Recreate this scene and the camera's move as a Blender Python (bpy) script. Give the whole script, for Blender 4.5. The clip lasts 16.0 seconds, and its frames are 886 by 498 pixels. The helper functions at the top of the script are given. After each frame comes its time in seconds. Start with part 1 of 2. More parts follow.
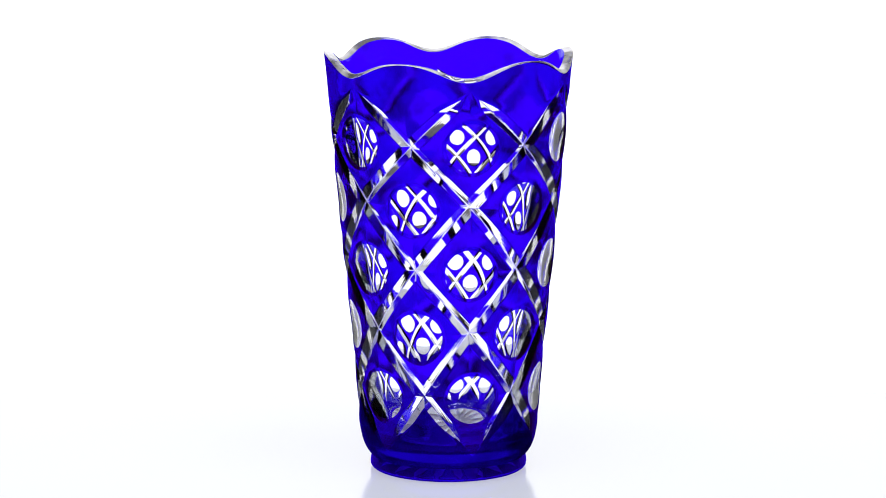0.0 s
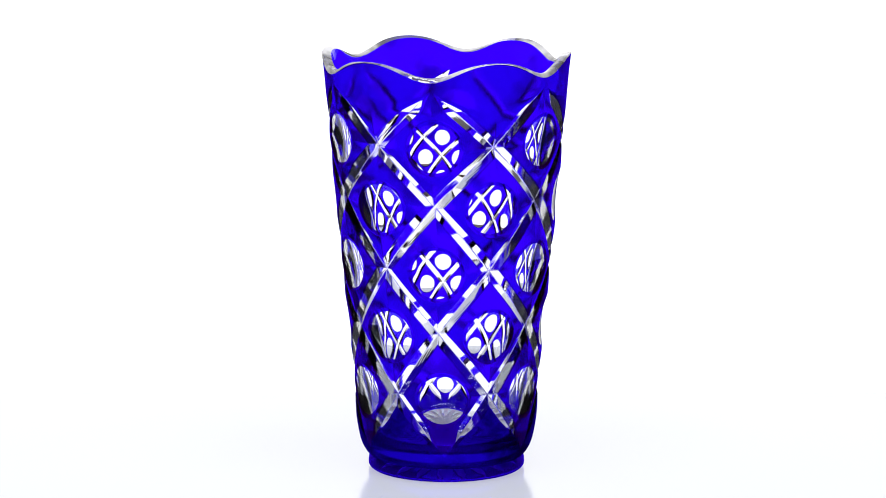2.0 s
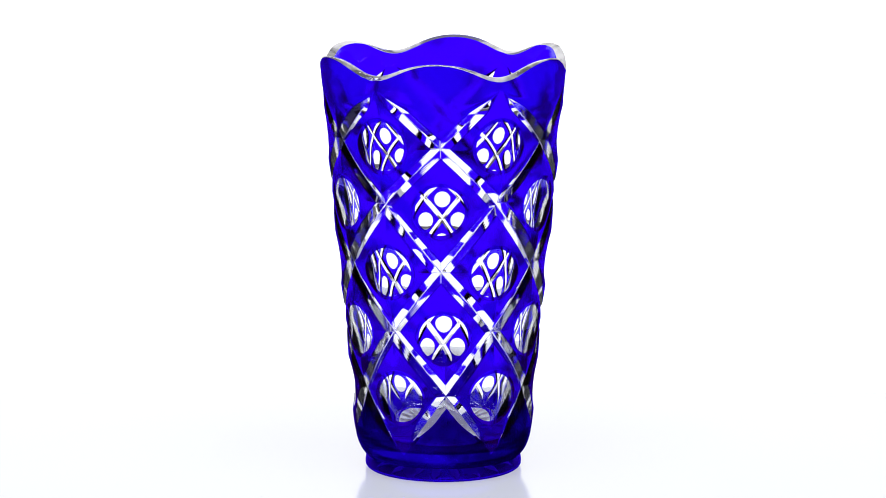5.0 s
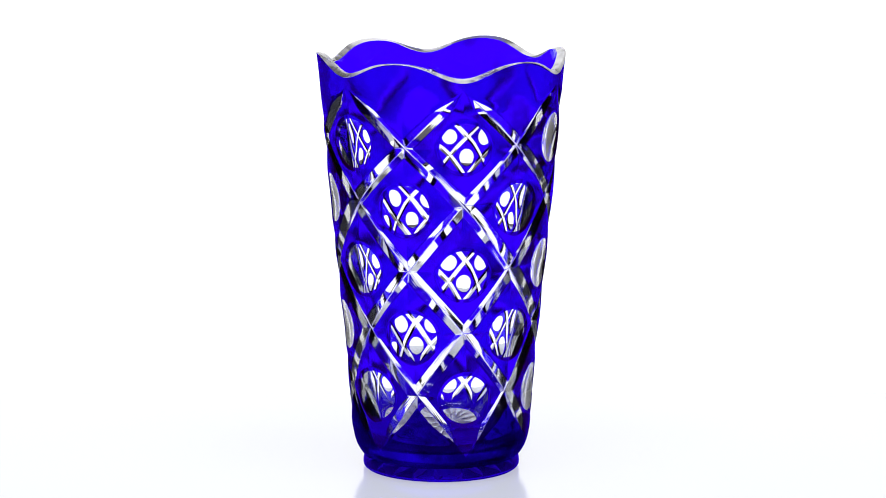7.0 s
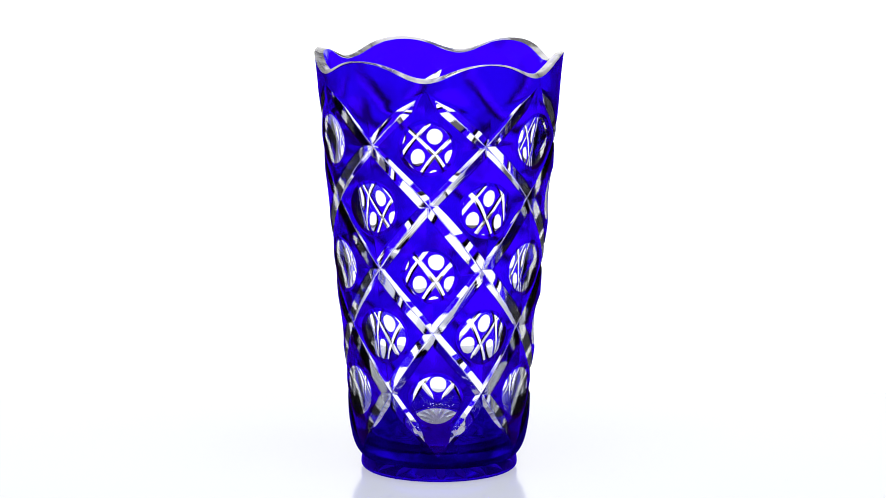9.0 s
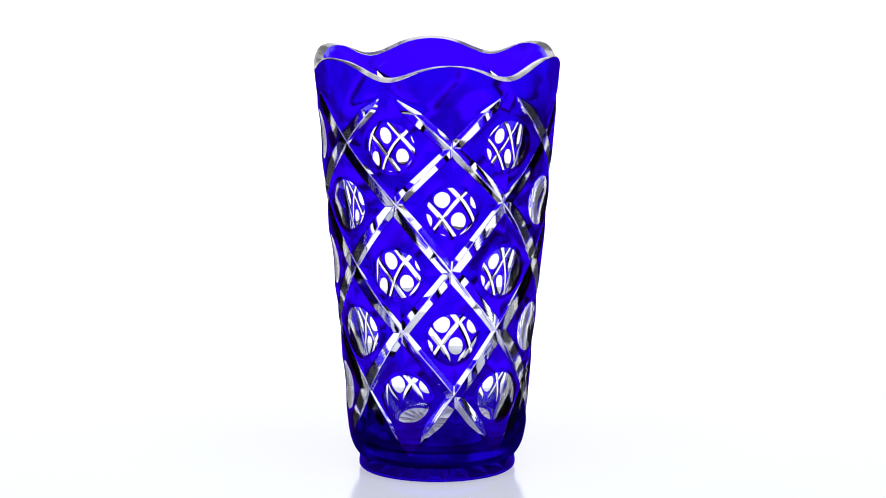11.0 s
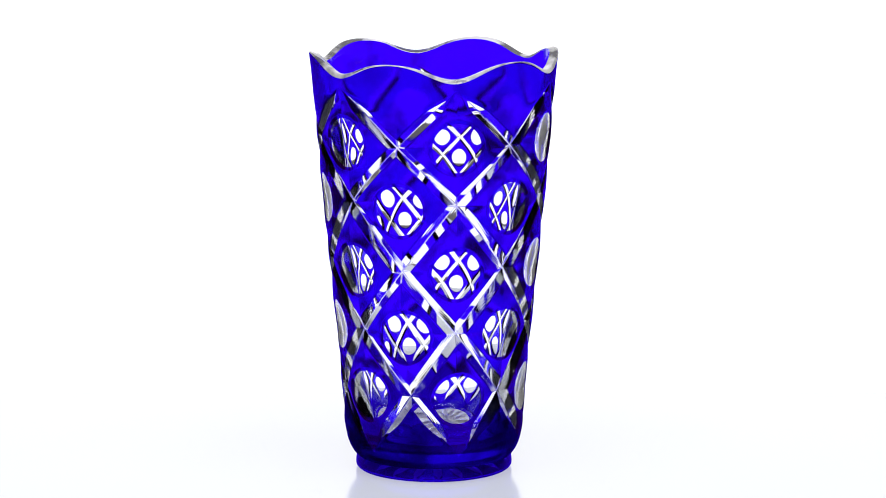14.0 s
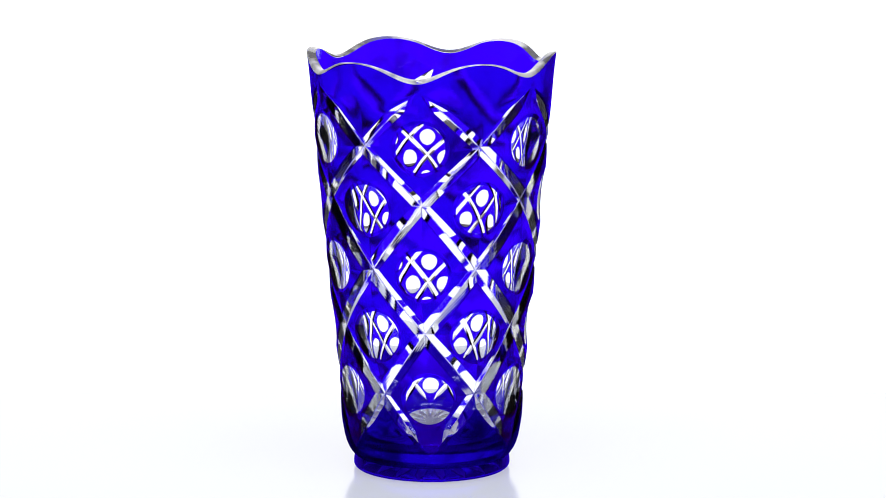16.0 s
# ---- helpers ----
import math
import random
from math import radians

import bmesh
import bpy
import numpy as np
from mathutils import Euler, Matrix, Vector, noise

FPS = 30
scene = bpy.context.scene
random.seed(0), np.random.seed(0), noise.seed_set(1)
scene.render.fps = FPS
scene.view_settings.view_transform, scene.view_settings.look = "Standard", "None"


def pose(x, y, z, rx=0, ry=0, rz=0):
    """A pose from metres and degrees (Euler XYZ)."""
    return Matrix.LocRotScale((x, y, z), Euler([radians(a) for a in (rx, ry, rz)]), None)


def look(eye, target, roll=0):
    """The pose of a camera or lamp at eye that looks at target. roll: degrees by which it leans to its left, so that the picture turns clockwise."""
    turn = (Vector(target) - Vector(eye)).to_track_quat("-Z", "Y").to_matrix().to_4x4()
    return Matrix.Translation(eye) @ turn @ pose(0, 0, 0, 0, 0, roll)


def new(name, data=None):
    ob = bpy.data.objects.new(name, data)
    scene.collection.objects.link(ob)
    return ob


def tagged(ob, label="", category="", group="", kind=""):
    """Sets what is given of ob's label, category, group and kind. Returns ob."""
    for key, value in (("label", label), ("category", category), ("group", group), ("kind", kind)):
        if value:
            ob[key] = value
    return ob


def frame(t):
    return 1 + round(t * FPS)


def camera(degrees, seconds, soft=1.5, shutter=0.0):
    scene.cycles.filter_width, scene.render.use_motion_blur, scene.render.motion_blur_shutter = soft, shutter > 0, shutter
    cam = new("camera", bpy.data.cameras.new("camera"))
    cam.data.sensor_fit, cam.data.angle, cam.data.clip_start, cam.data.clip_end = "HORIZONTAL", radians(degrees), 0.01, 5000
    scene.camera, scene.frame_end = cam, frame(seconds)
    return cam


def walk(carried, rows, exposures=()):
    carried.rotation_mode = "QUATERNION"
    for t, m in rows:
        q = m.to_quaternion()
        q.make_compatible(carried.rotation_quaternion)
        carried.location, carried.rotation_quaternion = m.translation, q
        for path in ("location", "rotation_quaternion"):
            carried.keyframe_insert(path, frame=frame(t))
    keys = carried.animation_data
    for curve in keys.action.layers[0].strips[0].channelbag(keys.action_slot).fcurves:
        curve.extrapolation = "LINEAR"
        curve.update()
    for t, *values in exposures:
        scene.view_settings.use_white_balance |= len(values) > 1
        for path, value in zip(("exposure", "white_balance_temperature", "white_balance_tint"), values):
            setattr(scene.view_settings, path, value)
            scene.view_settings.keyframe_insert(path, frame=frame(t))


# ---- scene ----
# ---------------------------------------------------------------- camera
cam = camera(13.976, 16.0, soft=0.9)
STAND = pose(0, -1.7934, 0.4343, 90 - 10.255, 0, 0)
walk(cam, [(0, STAND), (16, STAND)], exposures=[(0, 0.0, 8500, 55), (16, 0.0, 8500, 55)])

# ---------------------------------------------------------------- light
# added blue-green tint on all lights; balancing at 8500 K turns pure blue violet
COOL = (0.660, 1.089, 1.117)
world = bpy.data.worlds.new("studio")
scene.world = world
world.use_nodes = True
world.node_tree.nodes["Background"].inputs["Color"].default_value = (0.5, 0.52, 0.56, 1)
world.node_tree.nodes["Background"].inputs["Strength"].default_value = 0.05

lamp = bpy.data.lights.new("overhead_softbox", "AREA")
lamp.shape, lamp.size, lamp.size_y, lamp.energy = "RECTANGLE", 1.0, 0.6, 18
lamp.color = [c / 1.117 for c in COOL]
new("overhead_softbox", lamp).matrix_world = look((0, -0.28, 1.15), (0, 0.02, 0))


# ---------------------------------------------------------------- materials
def material(name):
    m = bpy.data.materials.new(name)
    m.use_nodes = True
    t = m.node_tree
    t.nodes.clear()
    out = t.nodes.new("ShaderNodeOutputMaterial")
    return m, t, out


def ramp(t, value, low, high, a=0.0, b=1.0):
    n = t.nodes.new("ShaderNodeMapRange")
    n.interpolation_type = "SMOOTHSTEP"
    n.inputs["From Min"].default_value, n.inputs["From Max"].default_value = low, high
    n.inputs["To Min"].default_value, n.inputs["To Max"].default_value = a, b
    t.links.new(value, n.inputs["Value"])
    return n.outputs["Result"]


def noise_of(t, scale, detail=4.0):
    c = t.nodes.new("ShaderNodeTexCoord")
    n = t.nodes.new("ShaderNodeTexNoise")
    n.inputs["Scale"].default_value, n.inputs["Detail"].default_value = scale, detail
    t.links.new(c.outputs["Object"], n.inputs["Vector"])
    return n.outputs["Fac"]


BLUE = (0.020, 0.0, 0.88, 1)
DEEP_BLUE = (0.007, 0.0, 0.46, 1)
CLEAR = (0.985, 0.99, 0.995, 1)


def cased_glass(name="cased_glass", skin_blue=BLUE, skin_dark=DEEP_BLUE, scatter=0.04):
    """Clear glass under a slight blue skin: the skin is gone where the wheel has cut through it."""
    m, t, out = material(name)
    att = t.nodes.new("ShaderNodeAttribute")
    att.attribute_name = "cut"
    cut = ramp(t, att.outputs["Fac"], 0.84, 0.96)
    mix = t.nodes.new("ShaderNodeMix")
    mix.data_type = "RGBA"
    mix.inputs[7].default_value = CLEAR
    t.links.new(cut, mix.inputs[0])
    # random darker mottling put into the skin colour for refracted dark smudges
    skin = t.nodes.new("ShaderNodeMix")
    skin.data_type = "RGBA"
    skin.inputs[6].default_value, skin.inputs[7].default_value = skin_blue, skin_dark
    t.links.new(ramp(t, noise_of(t, 38, 5), 0.48, 0.72), skin.inputs[0])
    t.links.new(skin.outputs[2], mix.inputs[6])
    g = t.nodes.new("ShaderNodeBsdfGlass")
    g.inputs["IOR"].default_value = 1.53
    t.links.new(mix.outputs[2], g.inputs["Color"])
    # the cuts are polished, the skin between them is faintly dull
    rough = t.nodes.new("ShaderNodeMix")
    t.links.new(cut, rough.inputs[0])
    t.links.new(ramp(t, noise_of(t, 60), 0.35, 0.75, 0.11, 0.17), rough.inputs[2])
    t.links.new(ramp(t, noise_of(t, 60), 0.40, 0.8, 0.02, 0.07), rough.inputs[3])
    t.links.new(rough.outputs[0], g.inputs["Roughness"])
    b = t.nodes.new("ShaderNodeBump")
    b.inputs["Strength"].default_value, b.inputs["Distance"].default_value = 0.12, 0.0004
    t.links.new(noise_of(t, 90, 2), b.inputs["Height"])
    t.links.new(b.outputs["Normal"], g.inputs["Normal"])
    # part of the skin only refracts: fainter reflections, deeper darks put into the shader
    f = t.nodes.new("ShaderNodeBsdfRefraction")
    f.inputs["IOR"].default_value = 1.53
    t.links.new(mix.outputs[2], f.inputs["Color"])
    t.links.new(rough.outputs[0], f.inputs["Roughness"])
    t.links.new(b.outputs["Normal"], f.inputs["Normal"])
    dull = t.nodes.new("ShaderNodeMixShader")
    dull.inputs[0].default_value = 0.32
    t.links.new(g.outputs[0], dull.inputs[1])
    t.links.new(f.outputs[0], dull.inputs[2])
    # a trace of scatter in the violet-blue skin
    d = t.nodes.new("ShaderNodeBsdfDiffuse")
    d.inputs["Color"].default_value = (0.5, 0.0, 0.7, 1)
    both = t.nodes.new("ShaderNodeMixShader")
    t.links.new(ramp(t, att.outputs["Fac"], 0.84, 0.96, scatter, 0.0), both.inputs[0])
    t.links.new(dull.outputs[0], both.inputs[1])
    t.links.new(d.outputs[0], both.inputs[2])
    t.links.new(both.outputs[0], out.inputs["Surface"])
    return m


def ground_glass(name, rough, white):
    m, t, out = material(name)
    g = t.nodes.new("ShaderNodeBsdfGlass")
    g.inputs["IOR"].default_value = 1.53
    g.inputs["Color"].default_value = CLEAR
    t.links.new(ramp(t, noise_of(t, 120), 0.4, 0.75, rough * 0.4, rough), g.inputs["Roughness"])
    d = t.nodes.new("ShaderNodeAddShader")
    for n, (way, c) in enumerate((("ShaderNodeBsdfDiffuse", 0.72), ("ShaderNodeBsdfTranslucent", 0.22))):
        half = t.nodes.new(way)
        half.inputs["Color"].default_value = (c, c, c * 1.02, 1)
        t.links.new(half.outputs[0], d.inputs[n])
    both = t.nodes.new("ShaderNodeMixShader")
    t.links.new(ramp(t, noise_of(t, 45), 0.42, 0.60, white * 0.2, white), both.inputs[0])
    t.links.new(g.outputs[0], both.inputs[1])
    t.links.new(d.outputs[0], both.inputs[2])
    t.links.new(both.outputs[0], out.inputs["Surface"])
    return m


def star_glass():
    """The underside: polished glass with frosted star rays."""
    m, t, out = material("star_cut_glass")
    att = t.nodes.new("ShaderNodeAttribute")
    att.attribute_name = "cut"
    g = t.nodes.new("ShaderNodeBsdfGlass")
    g.inputs["IOR"].default_value = 1.53
    g.inputs["Color"].default_value = CLEAR
    g.inputs["Roughness"].default_value = 0.06
    d = t.nodes.new("ShaderNodeBsdfDiffuse")
    d.inputs["Color"].default_value = (0.90, 0.90, 0.97, 1)
    both = t.nodes.new("ShaderNodeMixShader")
    t.links.new(ramp(t, att.outputs["Fac"], 0.03, 0.14, 0.0, 0.85), both.inputs[0])
    t.links.new(g.outputs[0], both.inputs[1])
    t.links.new(d.outputs[0], both.inputs[2])
    t.links.new(both.outputs[0], out.inputs["Surface"])
    return m


def foot_glass():
    """The blue foot ring: its glow of passing light is put in as diffuse blue."""
    m, t, out = material("brightened_foot_glass")
    g = t.nodes.new("ShaderNodeBsdfGlass")
    g.inputs["IOR"].default_value = 1.53
    g.inputs["Color"].default_value = (0.045, 0.004, 0.96, 1)
    t.links.new(ramp(t, noise_of(t, 80), 0.35, 0.7, 0.03, 0.10), g.inputs["Roughness"])
    d = t.nodes.new("ShaderNodeBsdfDiffuse")
    d.inputs["Color"].default_value = (0.03, 0.0, 0.88, 1)
    both = t.nodes.new("ShaderNodeMixShader")
    t.links.new(ramp(t, noise_of(t, 50), 0.3, 0.7, 0.14, 0.30), both.inputs[0])
    t.links.new(g.outputs[0], both.inputs[1])
    t.links.new(d.outputs[0], both.inputs[2])
    t.links.new(both.outputs[0], out.inputs["Surface"])
    return m


def inner_glass():
    """The fire-polished inside; half of it only refracts, to weaken its reflections."""
    m, t, out = material("clear_glass")
    g = t.nodes.new("ShaderNodeBsdfGlass")
    f = t.nodes.new("ShaderNodeBsdfRefraction")
    for n in (g, f):
        n.inputs["IOR"].default_value = 1.53
        n.inputs["Color"].default_value = CLEAR
        t.links.new(ramp(t, noise_of(t, 70), 0.6, 0.85, 0.0, 0.012), n.inputs["Roughness"])
    both = t.nodes.new("ShaderNodeMixShader")
    both.inputs[0].default_value = 0.5
    t.links.new(g.outputs[0], both.inputs[1])
    t.links.new(f.outputs[0], both.inputs[2])
    t.links.new(both.outputs[0], out.inputs["Surface"])
    return m


def glowing_acrylic():
    m, t, out = material("glowing_acrylic")
    p = t.nodes.new("ShaderNodeBsdfPrincipled")
    # dark blue base: the sheet's white is put in by its glow
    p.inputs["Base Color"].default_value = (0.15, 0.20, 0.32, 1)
    p.inputs["IOR"].default_value = 1.56
    t.links.new(ramp(t, noise_of(t, 9), 0.3, 0.75, 0.12, 0.17), p.inputs["Roughness"])
    # added glow stands in for light from below: brightens floor, foot and shadow
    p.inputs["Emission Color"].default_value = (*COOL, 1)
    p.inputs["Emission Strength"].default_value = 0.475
    t.links.new(p.outputs[0], out.inputs["Surface"])
    return m


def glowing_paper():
    m, t, out = material("glowing_panel")
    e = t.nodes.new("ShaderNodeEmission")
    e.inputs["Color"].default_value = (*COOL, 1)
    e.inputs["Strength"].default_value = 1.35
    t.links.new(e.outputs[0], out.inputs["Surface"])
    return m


def matt_paint(name, colour):
    m, t, out = material(name)
    p = t.nodes.new("ShaderNodeBsdfPrincipled")
    p.inputs["Roughness"].default_value = 0.85
    mix = t.nodes.new("ShaderNodeMix")
    mix.data_type = "RGBA"
    mix.inputs[6].default_value = (*[c * 0.85 for c in colour], 1)
    mix.inputs[7].default_value = (*[c * 1.15 for c in colour], 1)
    t.links.new(noise_of(t, 3), mix.inputs[0])
    t.links.new(mix.outputs[2], p.inputs["Base Color"])
    t.links.new(p.outputs[0], out.inputs["Surface"])
    return m


# SHADED_CASED is a darkened copy: the lower wall's shade is put into its colour
CASED, SHADED_CASED = cased_glass(), cased_glass("shaded_cased_glass", (0.008, 0.0, 0.62, 1), (0.002, 0.0, 0.16, 1), 0.004)
RIM_GLASS, BASE_GLASS, INNER_GLASS = ground_glass("ground_clear_glass", 0.06, 0.8), star_glass(), inner_glass()
FOOT_GLASS = foot_glass()
GLOW_ACRYLIC, PAPER, PAINT = glowing_acrylic(), glowing_paper(), matt_paint("dark_studio_paint", (0.14, 0.14, 0.15))


# ---------------------------------------------------------------- the studio
def mesh_object(name, verts, faces, mat, parent=None, smooth=True, normals=None, cut=None):
    me = bpy.data.meshes.new(name)
    me.from_pydata([tuple(v) for v in verts], [], [tuple(f) for f in faces])
    me.materials.append(mat)
    me.polygons.foreach_set("use_smooth", [smooth] * len(me.polygons))
    if cut is not None:
        me.attributes.new("cut", "FLOAT", "POINT").data.foreach_set("value", np.asarray(cut, dtype=np.float32))
    if normals is not None:
        me.normals_split_custom_set_from_vertices([tuple(n) for n in normals])
    ob = new(name, me)
    ob.parent = parent
    return ob


def slab(name, lo, hi, mat):
    bm = bmesh.new()
    bmesh.ops.create_cube(bm, size=1)
    for v in bm.verts:
        v.co = [lo[i] + (v.co[i] + 0.5) * (hi[i] - lo[i]) for i in range(3)]
    me = bpy.data.meshes.new(name)
    bm.to_mesh(me)
    bm.free()
    me.materials.append(mat)
    return new(name, me)


W, NEAR, FAR, LOW, TOP = 2.4, -3.2, 2.5, -1.10, 2.3
floor = slab("floor", (-0.29, -0.09, -0.0218), (0.29, 0.17, -0.0021), GLOW_ACRYLIC)
tagged(floor, "glossy white acrylic sheet under the vase, with added glow", "floor", kind="structure")
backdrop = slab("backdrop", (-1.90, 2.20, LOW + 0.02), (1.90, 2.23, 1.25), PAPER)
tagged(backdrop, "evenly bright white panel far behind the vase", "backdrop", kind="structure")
# unseen glowing panels, added to brighten the vase's sides and grooves
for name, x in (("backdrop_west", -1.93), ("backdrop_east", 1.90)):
    tagged(slab(name, (x, 1.50, LOW + 0.02), (x + 0.03, 2.18, 1.25), PAPER), "added unseen glowing panel that brightens the sides of the vase", "backdrop", kind="structure")
table = slab("plinth", (-0.25, -0.06, LOW), (0.25, 0.15, -0.0218), PAINT)
tagged(table, "dark plain block under the acrylic sheet", "plinth", kind="structure")
for name, lo, hi in (("ground", (-W, NEAR, LOW - 0.03), (W, FAR, LOW)),
                     ("wall_north", (-W - 0.1, FAR, LOW - 0.03), (W + 0.1, FAR + 0.1, TOP)),
                     ("wall_west", (-W - 0.1, NEAR, LOW - 0.03), (-W, FAR, TOP)),
                     ("wall_east", (W, NEAR, LOW - 0.03), (W + 0.1, FAR, TOP)),
                     ("wall_south", (-W - 0.1, NEAR - 0.1, LOW - 0.03), (W + 0.1, NEAR, TOP)),
                     ("ceiling", (-W - 0.1, NEAR - 0.1, TOP), (W + 0.1, FAR + 0.1, TOP + 0.1))):
    tagged(slab(name, lo, hi, PAINT), "dark matt painted studio " + name.split("_")[0], name.split("_")[0], kind="structure")


# ---------------------------------------------------------------- the vase
def curve(xs, ys):
    """A smooth line through the points given (Catmull-Rom slopes)."""
    xs, ys = np.array(xs, float), np.array(ys, float)
    m = np.gradient(ys, xs)

    def at(x):
        x = np.clip(np.asarray(x, float), xs[0], xs[-1])
        i = np.clip(np.searchsorted(xs, x) - 1, 0, len(xs) - 2)
        h = xs[i + 1] - xs[i]
        u = (x - xs[i]) / h
        return ((1 + 2 * u) * (1 - u) ** 2 * ys[i] + u * (1 - u) ** 2 * h * m[i]
                + u * u * (3 - 2 * u) * ys[i + 1] + u * u * (u - 1) * h * m[i + 1])
    return at


# heights of the rows of crossings, from the top row down, and the slight twist of the pattern
ROW_Z = (0.1980, 0.1695, 0.1405, 0.1073, 0.0758, 0.0438, 0.0118)
row_of = curve(ROW_Z[::-1], range(6, -1, -1))
twist = curve(ROW_Z[::-1], (4.5, 3.2, 1.0, 0.1, -0.3, -0.3, -1.2))
outer = curve((0.0052, 0.0064, 0.0085, 0.0126, 0.0178, 0.0227, 0.030, 0.045, 0.065, 0.092, 0.120, 0.150, 0.1775, 0.192, 0.203, 0.212),
              (0.0389, 0.0402, 0.0417, 0.0435, 0.0447, 0.0455, 0.0463, 0.0473, 0.0490, 0.0517, 0.0545, 0.0572, 0.0595, 0.0605, 0.0615, 0.0626))
wall = curve((0.02, 0.04, 0.08, 0.12, 0.17, 0.20, 0.212), (0.0095, 0.0078, 0.0066, 0.0060, 0.0056, 0.0050, 0.0046))
LENS_WIDE, LENS_HIGH, LENS_DEEP = 0.0145, 0.0142, 0.0035


def lobe_angle(a):
    """The lobes were ground by hand and are not quite evenly spaced."""
    return a + radians(3.0) - radians(1.5) * np.cos(a - radians(50))


def rim_z(a):
    """The scalloped edge: six lobes."""
    b = lobe_angle(a)
    return 0.2079 - 0.0035 * np.cos(6 * b) - 0.0004 * np.cos(12 * b) + 0.0003 * np.sin(2 * a + 1)


def bevel(a):
    return 0.56 + 0.34 * np.cos(6 * lobe_angle(a))


def wrap(a):
    return (a + np.pi) % (2 * np.pi) - np.pi


def smooth(x, a, b):
    u = np.clip((x - a) / (b - a), 0, 1)
    return u * u * (3 - 2 * u)


def cuts(a, z):
    """Depth of the wheel's cuts at angle a and height z, and which cut it is (0: none, 1 to 12 grooves, 13 and up lenses)."""
    r, k, tw = outer(z), row_of(z), np.radians(twist(z))
    deepest, which = np.zeros_like(a), np.zeros(a.shape, int)
    rng = np.random.RandomState(4)
    number = 0
    for side in (-1, 1):
        for j in range(6):
            number += 1
            ph, amp = rng.uniform(0, 6.28, 3), rng.uniform(0.92, 1.07)
            mid = radians(60 * j) + side * radians(30) * (k - 2) + tw + 0.006 * np.sin(1.7 * k + ph[0])
            s = wrap(a - mid) * r * 0.75
            run = smooth(k, 0.0, 0.42) * (1 - smooth(k, 5.40, 5.95)) * amp * (1 + 0.05 * np.sin(2.3 * k + ph[1]))
            # a v-shaped cut in the middle of a broad, soft dip
            broad = 0.00120 * run - np.abs(s - 0.0003 * np.sin(ph[2] + k)) * 0.17
            broad = 0.5 * (broad + np.sqrt(broad * broad + (0.0006 * run) ** 2)) - 0.00006 * run
            d = np.maximum(broad, 0.00300 * run - np.abs(s) * 0.61)
            d += 0.000010 * np.sin(s * 7000 + 5 * np.sin(k * 5 + ph[2])) * (0.5 + 0.5 * np.sin(9 * k + ph[0] + s * 900)) * (d > 0.0009) * run
            d = np.where(np.abs(wrap(a - mid)) < 0.5, d, -1)
            better = d > np.maximum(deepest, 0)
            deepest, which = np.where(better, d, deepest), np.where(better, number, which)
    for row in range(1, 6):
        for j in range(6):
            number += 1
            z0 = ROW_Z[row] - (-0.0001, 0.0024, 0.0010, 0.0020, 0.0018)[row - 1] + rng.uniform(-0.0004, 0.0004)
            a0 = radians(60 * j + (0 if row % 2 else 30)) + radians(float(twist(z0)) + rng.uniform(-0.5, 0.5))
            x = wrap(a - a0) * float(outer(z0))
            d = LENS_DEEP * (1 - (x / LENS_WIDE) ** 2 - ((z - z0) / LENS_HIGH) ** 2)
            d = np.where(np.abs(x) < 0.03, d, -1)
            better = d > np.maximum(deepest, 0)
            deepest, which = np.where(better, d, deepest), np.where(better, number, which)
    return deepest, which


def lens_places():
    """Row, angle and height of each diamond's middle, in the order in which cuts() numbers the lenses."""
    return [(row, radians(60 * j + (0 if row % 2 else 30) + float(twist(ROW_Z[row]))), ROW_Z[row]) for row in range(1, 6) for j in range(6)]


def diamonds(a, z):
    """Which diamond between the grooves a point lies in (0: none)."""
    k, tw = row_of(z), np.radians(twist(z))
    found = np.zeros(a.shape, int)
    for n, (row, a0, z0) in enumerate(lens_places()):
        across = wrap(a - tw - (a0 - radians(float(twist(z0))))) / radians(30)
        found = np.where(np.abs(across) + np.abs(k - row) < 1, n + 1, found)
    return found


def ring_grid(points):
    """Faces and smooth normals of a grid of points [row, column]; columns go round."""
    rows, cols = points.shape[:2]
    i, j = np.meshgrid(np.arange(rows - 1), np.arange(cols), indexing="ij")
    n = (j + 1) % cols
    faces = np.stack([i * cols + j, i * cols + n, (i + 1) * cols + n, (i + 1) * cols + j], -1).reshape(-1, 4)
    du = np.roll(points, -1, 1) - np.roll(points, 1, 1)
    dv = np.gradient(points, axis=0)
    nor = np.cross(du, dv)
    nor /= np.maximum(np.linalg.norm(nor, axis=-1, keepdims=True), 1e-12)
    return faces, nor


def round_points(a, r, z):
    return np.stack([r * np.sin(a), -r * np.cos(a), z], -1)


def piece(name, points, faces, nor, mat, parent, cut=None):
    """One part from some of a grid's faces."""
    used, inverse = np.unique(faces, return_inverse=True)
    return mesh_object(name, points[used], inverse.reshape(faces.shape), mat, parent, True, nor[used],
                       None if cut is None else cut[used])


COLS, ROWS = 1080, 600
CAVITY = 0.0232  # where the inside begins to round into its floor


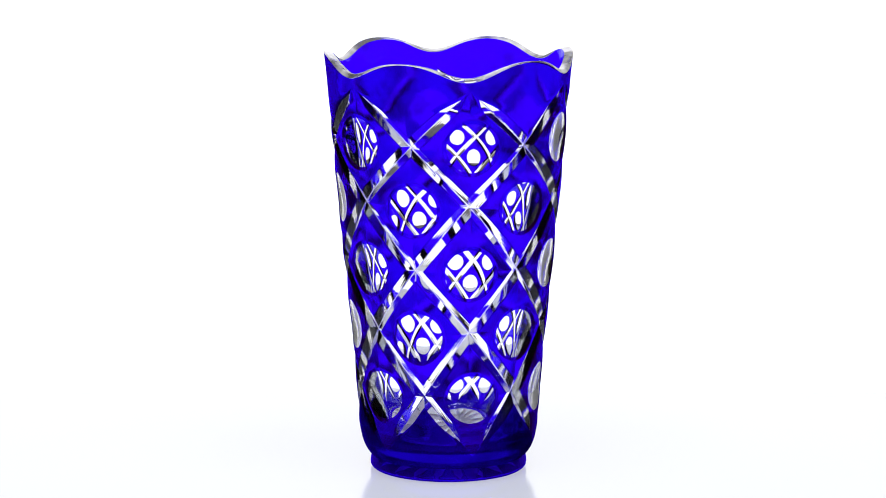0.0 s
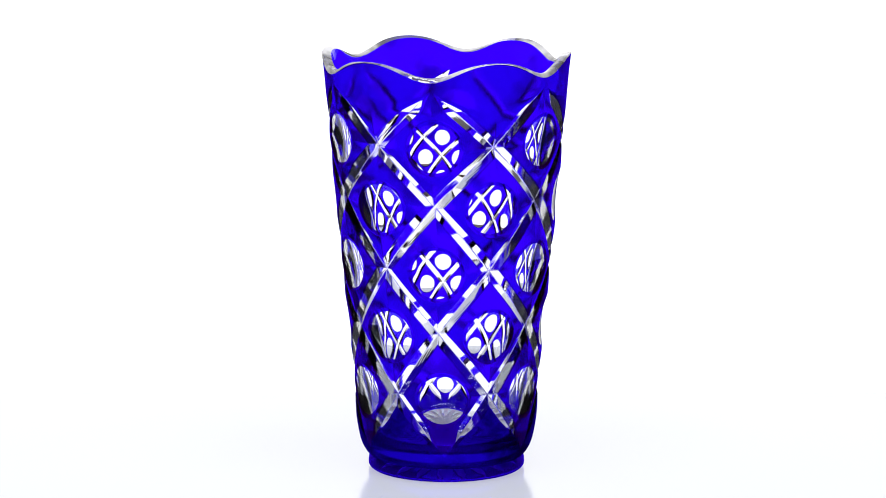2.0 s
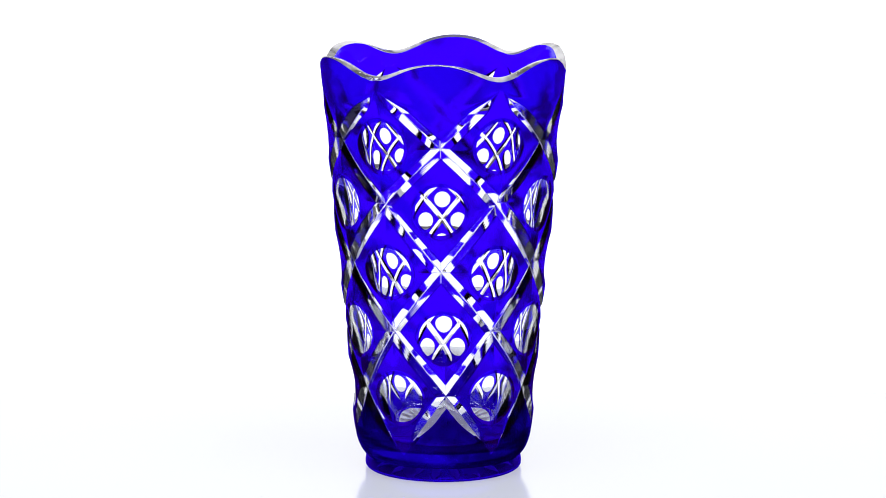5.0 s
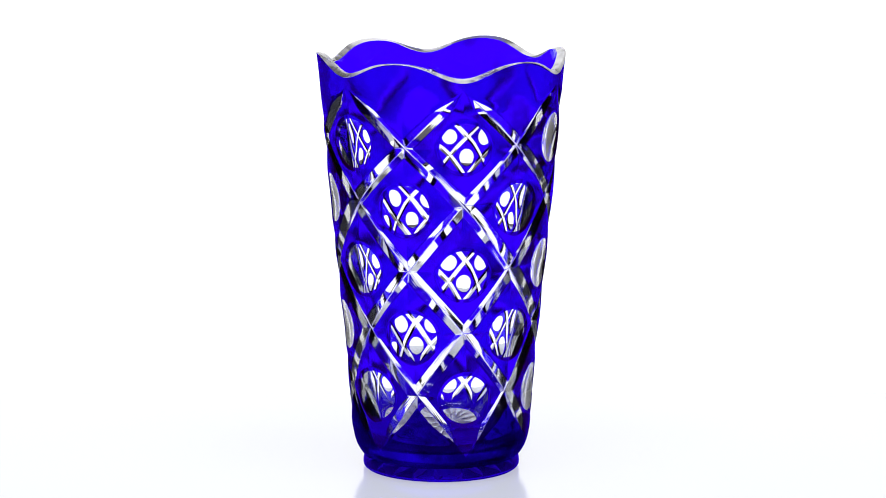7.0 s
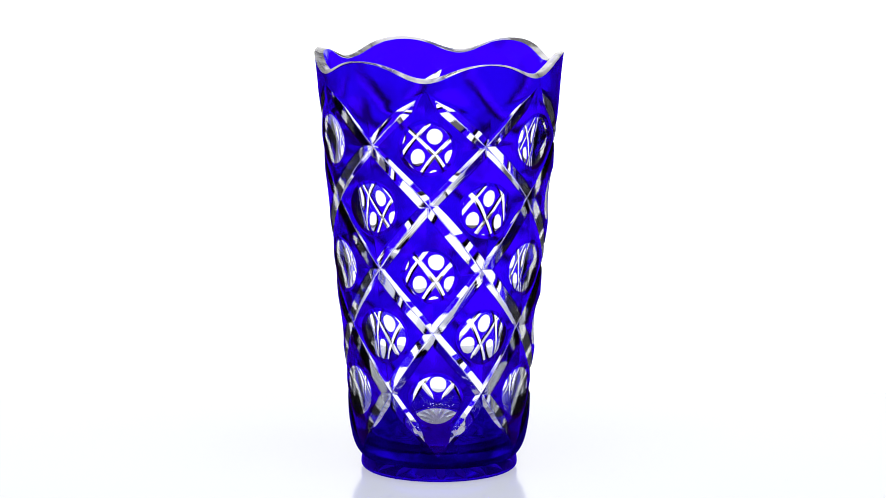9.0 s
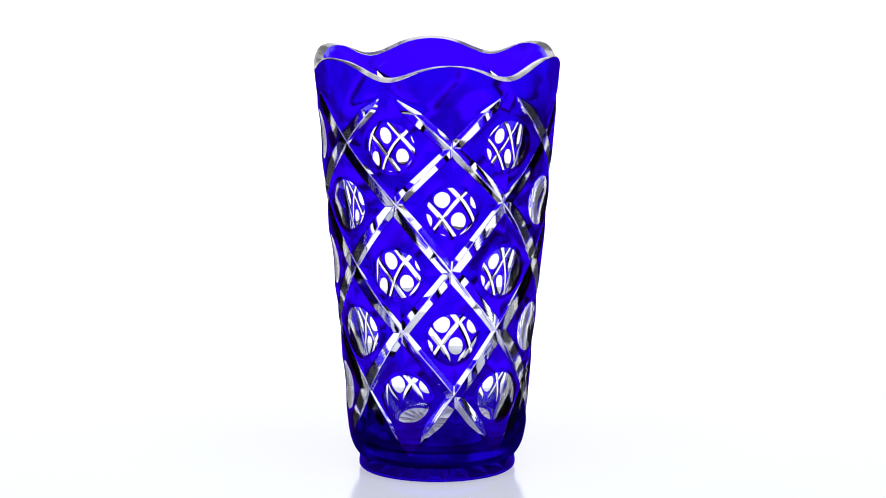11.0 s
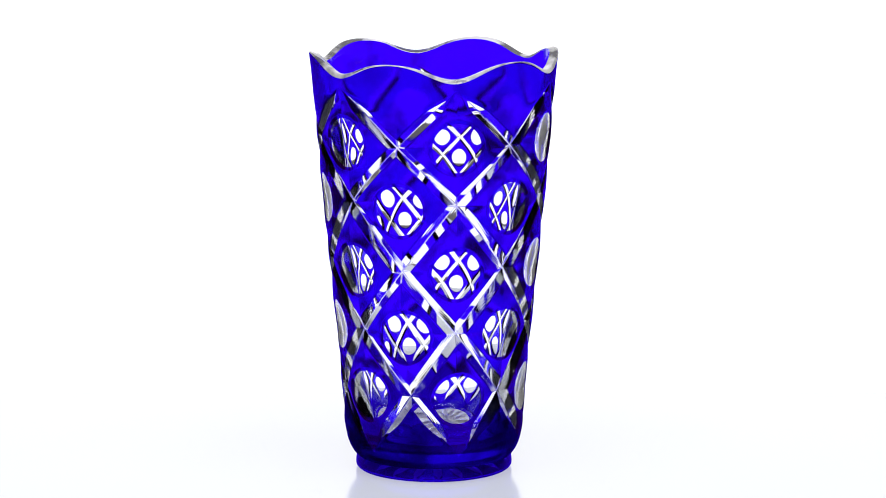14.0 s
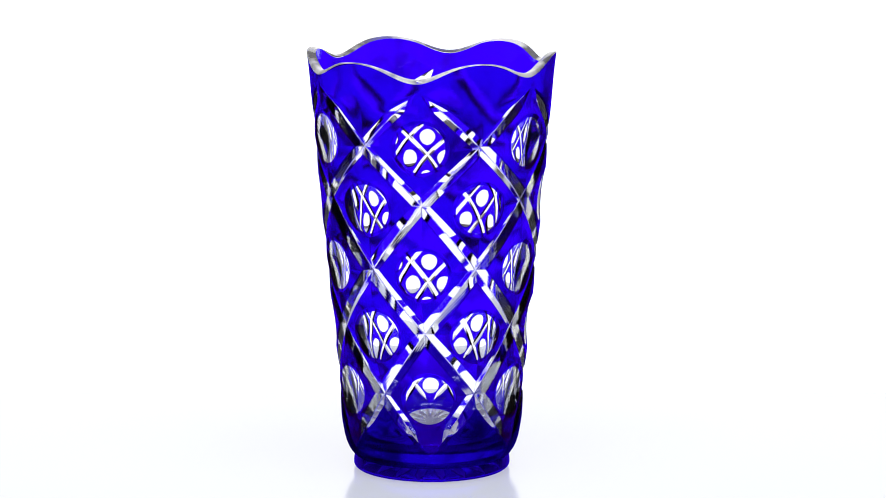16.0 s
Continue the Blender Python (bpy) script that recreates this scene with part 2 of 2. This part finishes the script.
def build_vase():
    vase = new("vase")
    tagged(vase, "tall cobalt blue cut-crystal vase with scalloped rim on white acrylic", "vase")
    ang = np.arange(COLS) * 2 * np.pi / COLS
    # outer wall
    v = np.linspace(0, 1, ROWS)[:, None]
    a = np.broadcast_to(ang, (ROWS, COLS))
    flat = 0.0052 + v * (0.2036 - 0.0052)
    z = flat + smooth(flat, 0.182, 0.2036) * ((rim_z(ang) - 0.0024 * bevel(ang))[None] - 0.2036)
    depth, which = cuts(a, z)
    pts = round_points(a, outer(z) - depth, z)
    faces, nor = ring_grid(pts)
    flat_pts, flat_nor, mm = pts.reshape(-1, 3), nor.reshape(-1, 3), (depth * 1000).reshape(-1)
    kind_of = which.reshape(-1)
    inside = np.where(kind_of > 12, mm > 0.0, mm > 0.85)
    part_of = np.where(inside[faces].sum(1) >= 2, kind_of[faces].max(1), 0)
    cell = diamonds(a, z).reshape(-1)[faces].min(1)
    rest = part_of == 0
    high = flat_pts[faces[:, 0], 2] > 0.12
    piece("neck", flat_pts, faces[rest & (cell == 0) & high], flat_nor, CASED, vase, mm)["label"] = "plain cobalt blue band under the rim"
    piece("lower_body", flat_pts, faces[rest & (cell == 0) & ~high], flat_nor, SHADED_CASED, vase, mm)["label"] = "plain blue rounded lower wall, shade put into its colour"
    for n in range(1, 13):
        piece("groove", flat_pts, faces[part_of == n], flat_nor, CASED, vase, mm)["label"] = "clear diagonal v-shaped cut groove"
    for n in range(1, 31):
        panel = piece("diamond_panel", flat_pts, faces[rest & (cell == n)], flat_nor, CASED, vase, mm)
        panel["label"] = "cobalt blue diamond field between grooves"
        piece("lens", flat_pts, faces[part_of == 12 + n], flat_nor, CASED, panel, mm)["label"] = "clear round hollow-ground lens cut"
    # rim: ground bevel outside, rounded top, small bevel inside
    zt, ro, th = rim_z(ang), outer(rim_z(ang)), wall(rim_z(ang))
    prof = [(0.0, -0.0024), (0.0002, -0.0021), (0.0012, -0.0005), (0.0016, -0.0001), (0.0022, 0.0), (0.0032, -0.0001), (0.0037, -0.0003), (1, 1)]
    # the bevel is broad in the dips and narrow on the lobes
    wide = bevel(ang)
    rr, zz = [outer(zt - 0.0024 * wide)], [zt - 0.0024 * wide]
    for d, h in prof[1:-1]:
        rr.append(ro - 0.0022 * wide - (d - 0.0022) if d > 0.0022 else ro - d * wide)
        zz.append(zt + (h if d > 0.0022 else h * wide))
    rr, zz = np.stack(rr + [ro - th]), np.stack(zz + [zt - 0.0009])
    pts = round_points(np.broadcast_to(ang, rr.shape), rr, zz)
    f, nr = ring_grid(pts)
    piece("rim", pts.reshape(-1, 3), f, nr.reshape(-1, 3), RIM_GLASS, vase)["label"] = "clear ground scalloped rim edge"
    # inside: wall, then the rounded floor
    cols = ang[::3]
    n = 90
    v = np.linspace(0, 1, n)[:, None]
    flat = 0.2036 - v * (0.2036 - CAVITY)
    top = rim_z(cols)[None] - 0.0009
    z = flat + smooth(flat, 0.182, 0.2036) * (top - 0.2036)
    r = outer(z) - wall(z)
    r += 0.00003 * np.sin(cols * 23 + z * 170) * np.sin(z * 260 + 2 * np.sin(3 * cols)) * smooth(z, 0.03, 0.05)
    r[0] = outer(rim_z(cols)) - wall(rim_z(cols))
    r_low = float(outer(CAVITY) - wall(CAVITY))
    bend = np.radians(np.arange(6, 91, 7))
    rb = r_low - 0.0120 * (1 - np.cos(bend))
    zb = CAVITY - 0.0105 * np.sin(bend)
    rb = np.concatenate([rb, np.linspace(rb[-1], 0.0003, 10)[1:]])
    # the floor of the inside rises a little towards its middle
    zb = np.concatenate([zb, zb[-1] + 0.0045 * (1 - (rb[-9:] / rb[-10]) ** 2)])
    r = np.concatenate([r, np.broadcast_to(rb[:, None], (len(rb), len(cols)))])
    z = np.concatenate([z, np.broadcast_to(zb[:, None], (len(zb), len(cols)))])
    pts = round_points(np.broadcast_to(cols, r.shape), r, z)
    f, nr = ring_grid(pts)
    piece("inner_wall", pts.reshape(-1, 3), f, nr.reshape(-1, 3), INNER_GLASS, vase)["label"] = "smooth clear inside of the vase"
    # foot and underside with a cut star
    prof = ((0.0290, -0.0014), (0.0300, -0.0016), (0.0312, -0.0018), (0.0370, -0.0018), (0.0382, -0.0016), (0.0390, -0.0010), (0.0395, -0.0002),
            (0.0396, 0.0006), (0.0396, 0.0015), (0.0395, 0.0026), (0.0393, 0.0037), (0.0391, 0.0045), (0.0389, 0.0052))
    r = np.broadcast_to(np.array([p[0] for p in prof])[:, None], (len(prof), len(cols)))
    z = np.broadcast_to(np.array([p[1] for p in prof])[:, None], r.shape)
    pts = round_points(np.broadcast_to(cols, r.shape), r, z)
    f, nr = ring_grid(pts)
    piece("foot", pts.reshape(-1, 3), f, nr.reshape(-1, 3), FOOT_GLASS, vase)["label"] = "rounded blue foot ring, brightened in its colour"
    rad = np.concatenate([[0.0002], np.linspace(0.0012, 0.0290, 40)])[:, None]
    fine = ang[::2]
    ray = np.abs(wrap(fine * 16) / 16)[None] * rad
    star = np.clip(0.0004 * np.minimum(1, (0.029 - rad) / 0.006) - ray * 0.18, 0, None)
    pts = round_points(np.broadcast_to(fine, star.shape), np.broadcast_to(rad, star.shape), -0.0014 + 0.0008 * (1 - (rad / 0.029) ** 2) + star)
    f, nr = ring_grid(pts)
    piece("star_base", pts.reshape(-1, 3), f, nr.reshape(-1, 3), BASE_GLASS, vase, star.reshape(-1) * 1000)["label"] = "star-cut glass underside"
    return vase


vase = build_vase()


def motions():
    """The vase turns steadily and drifts slowly to one side."""
    walk(vase, [(t, pose(0.0028 - 0.000531 * t, 0, 0, 0, 0, 11.2 - 8.50 * t)) for t in range(0, 17, 2)])


motions()
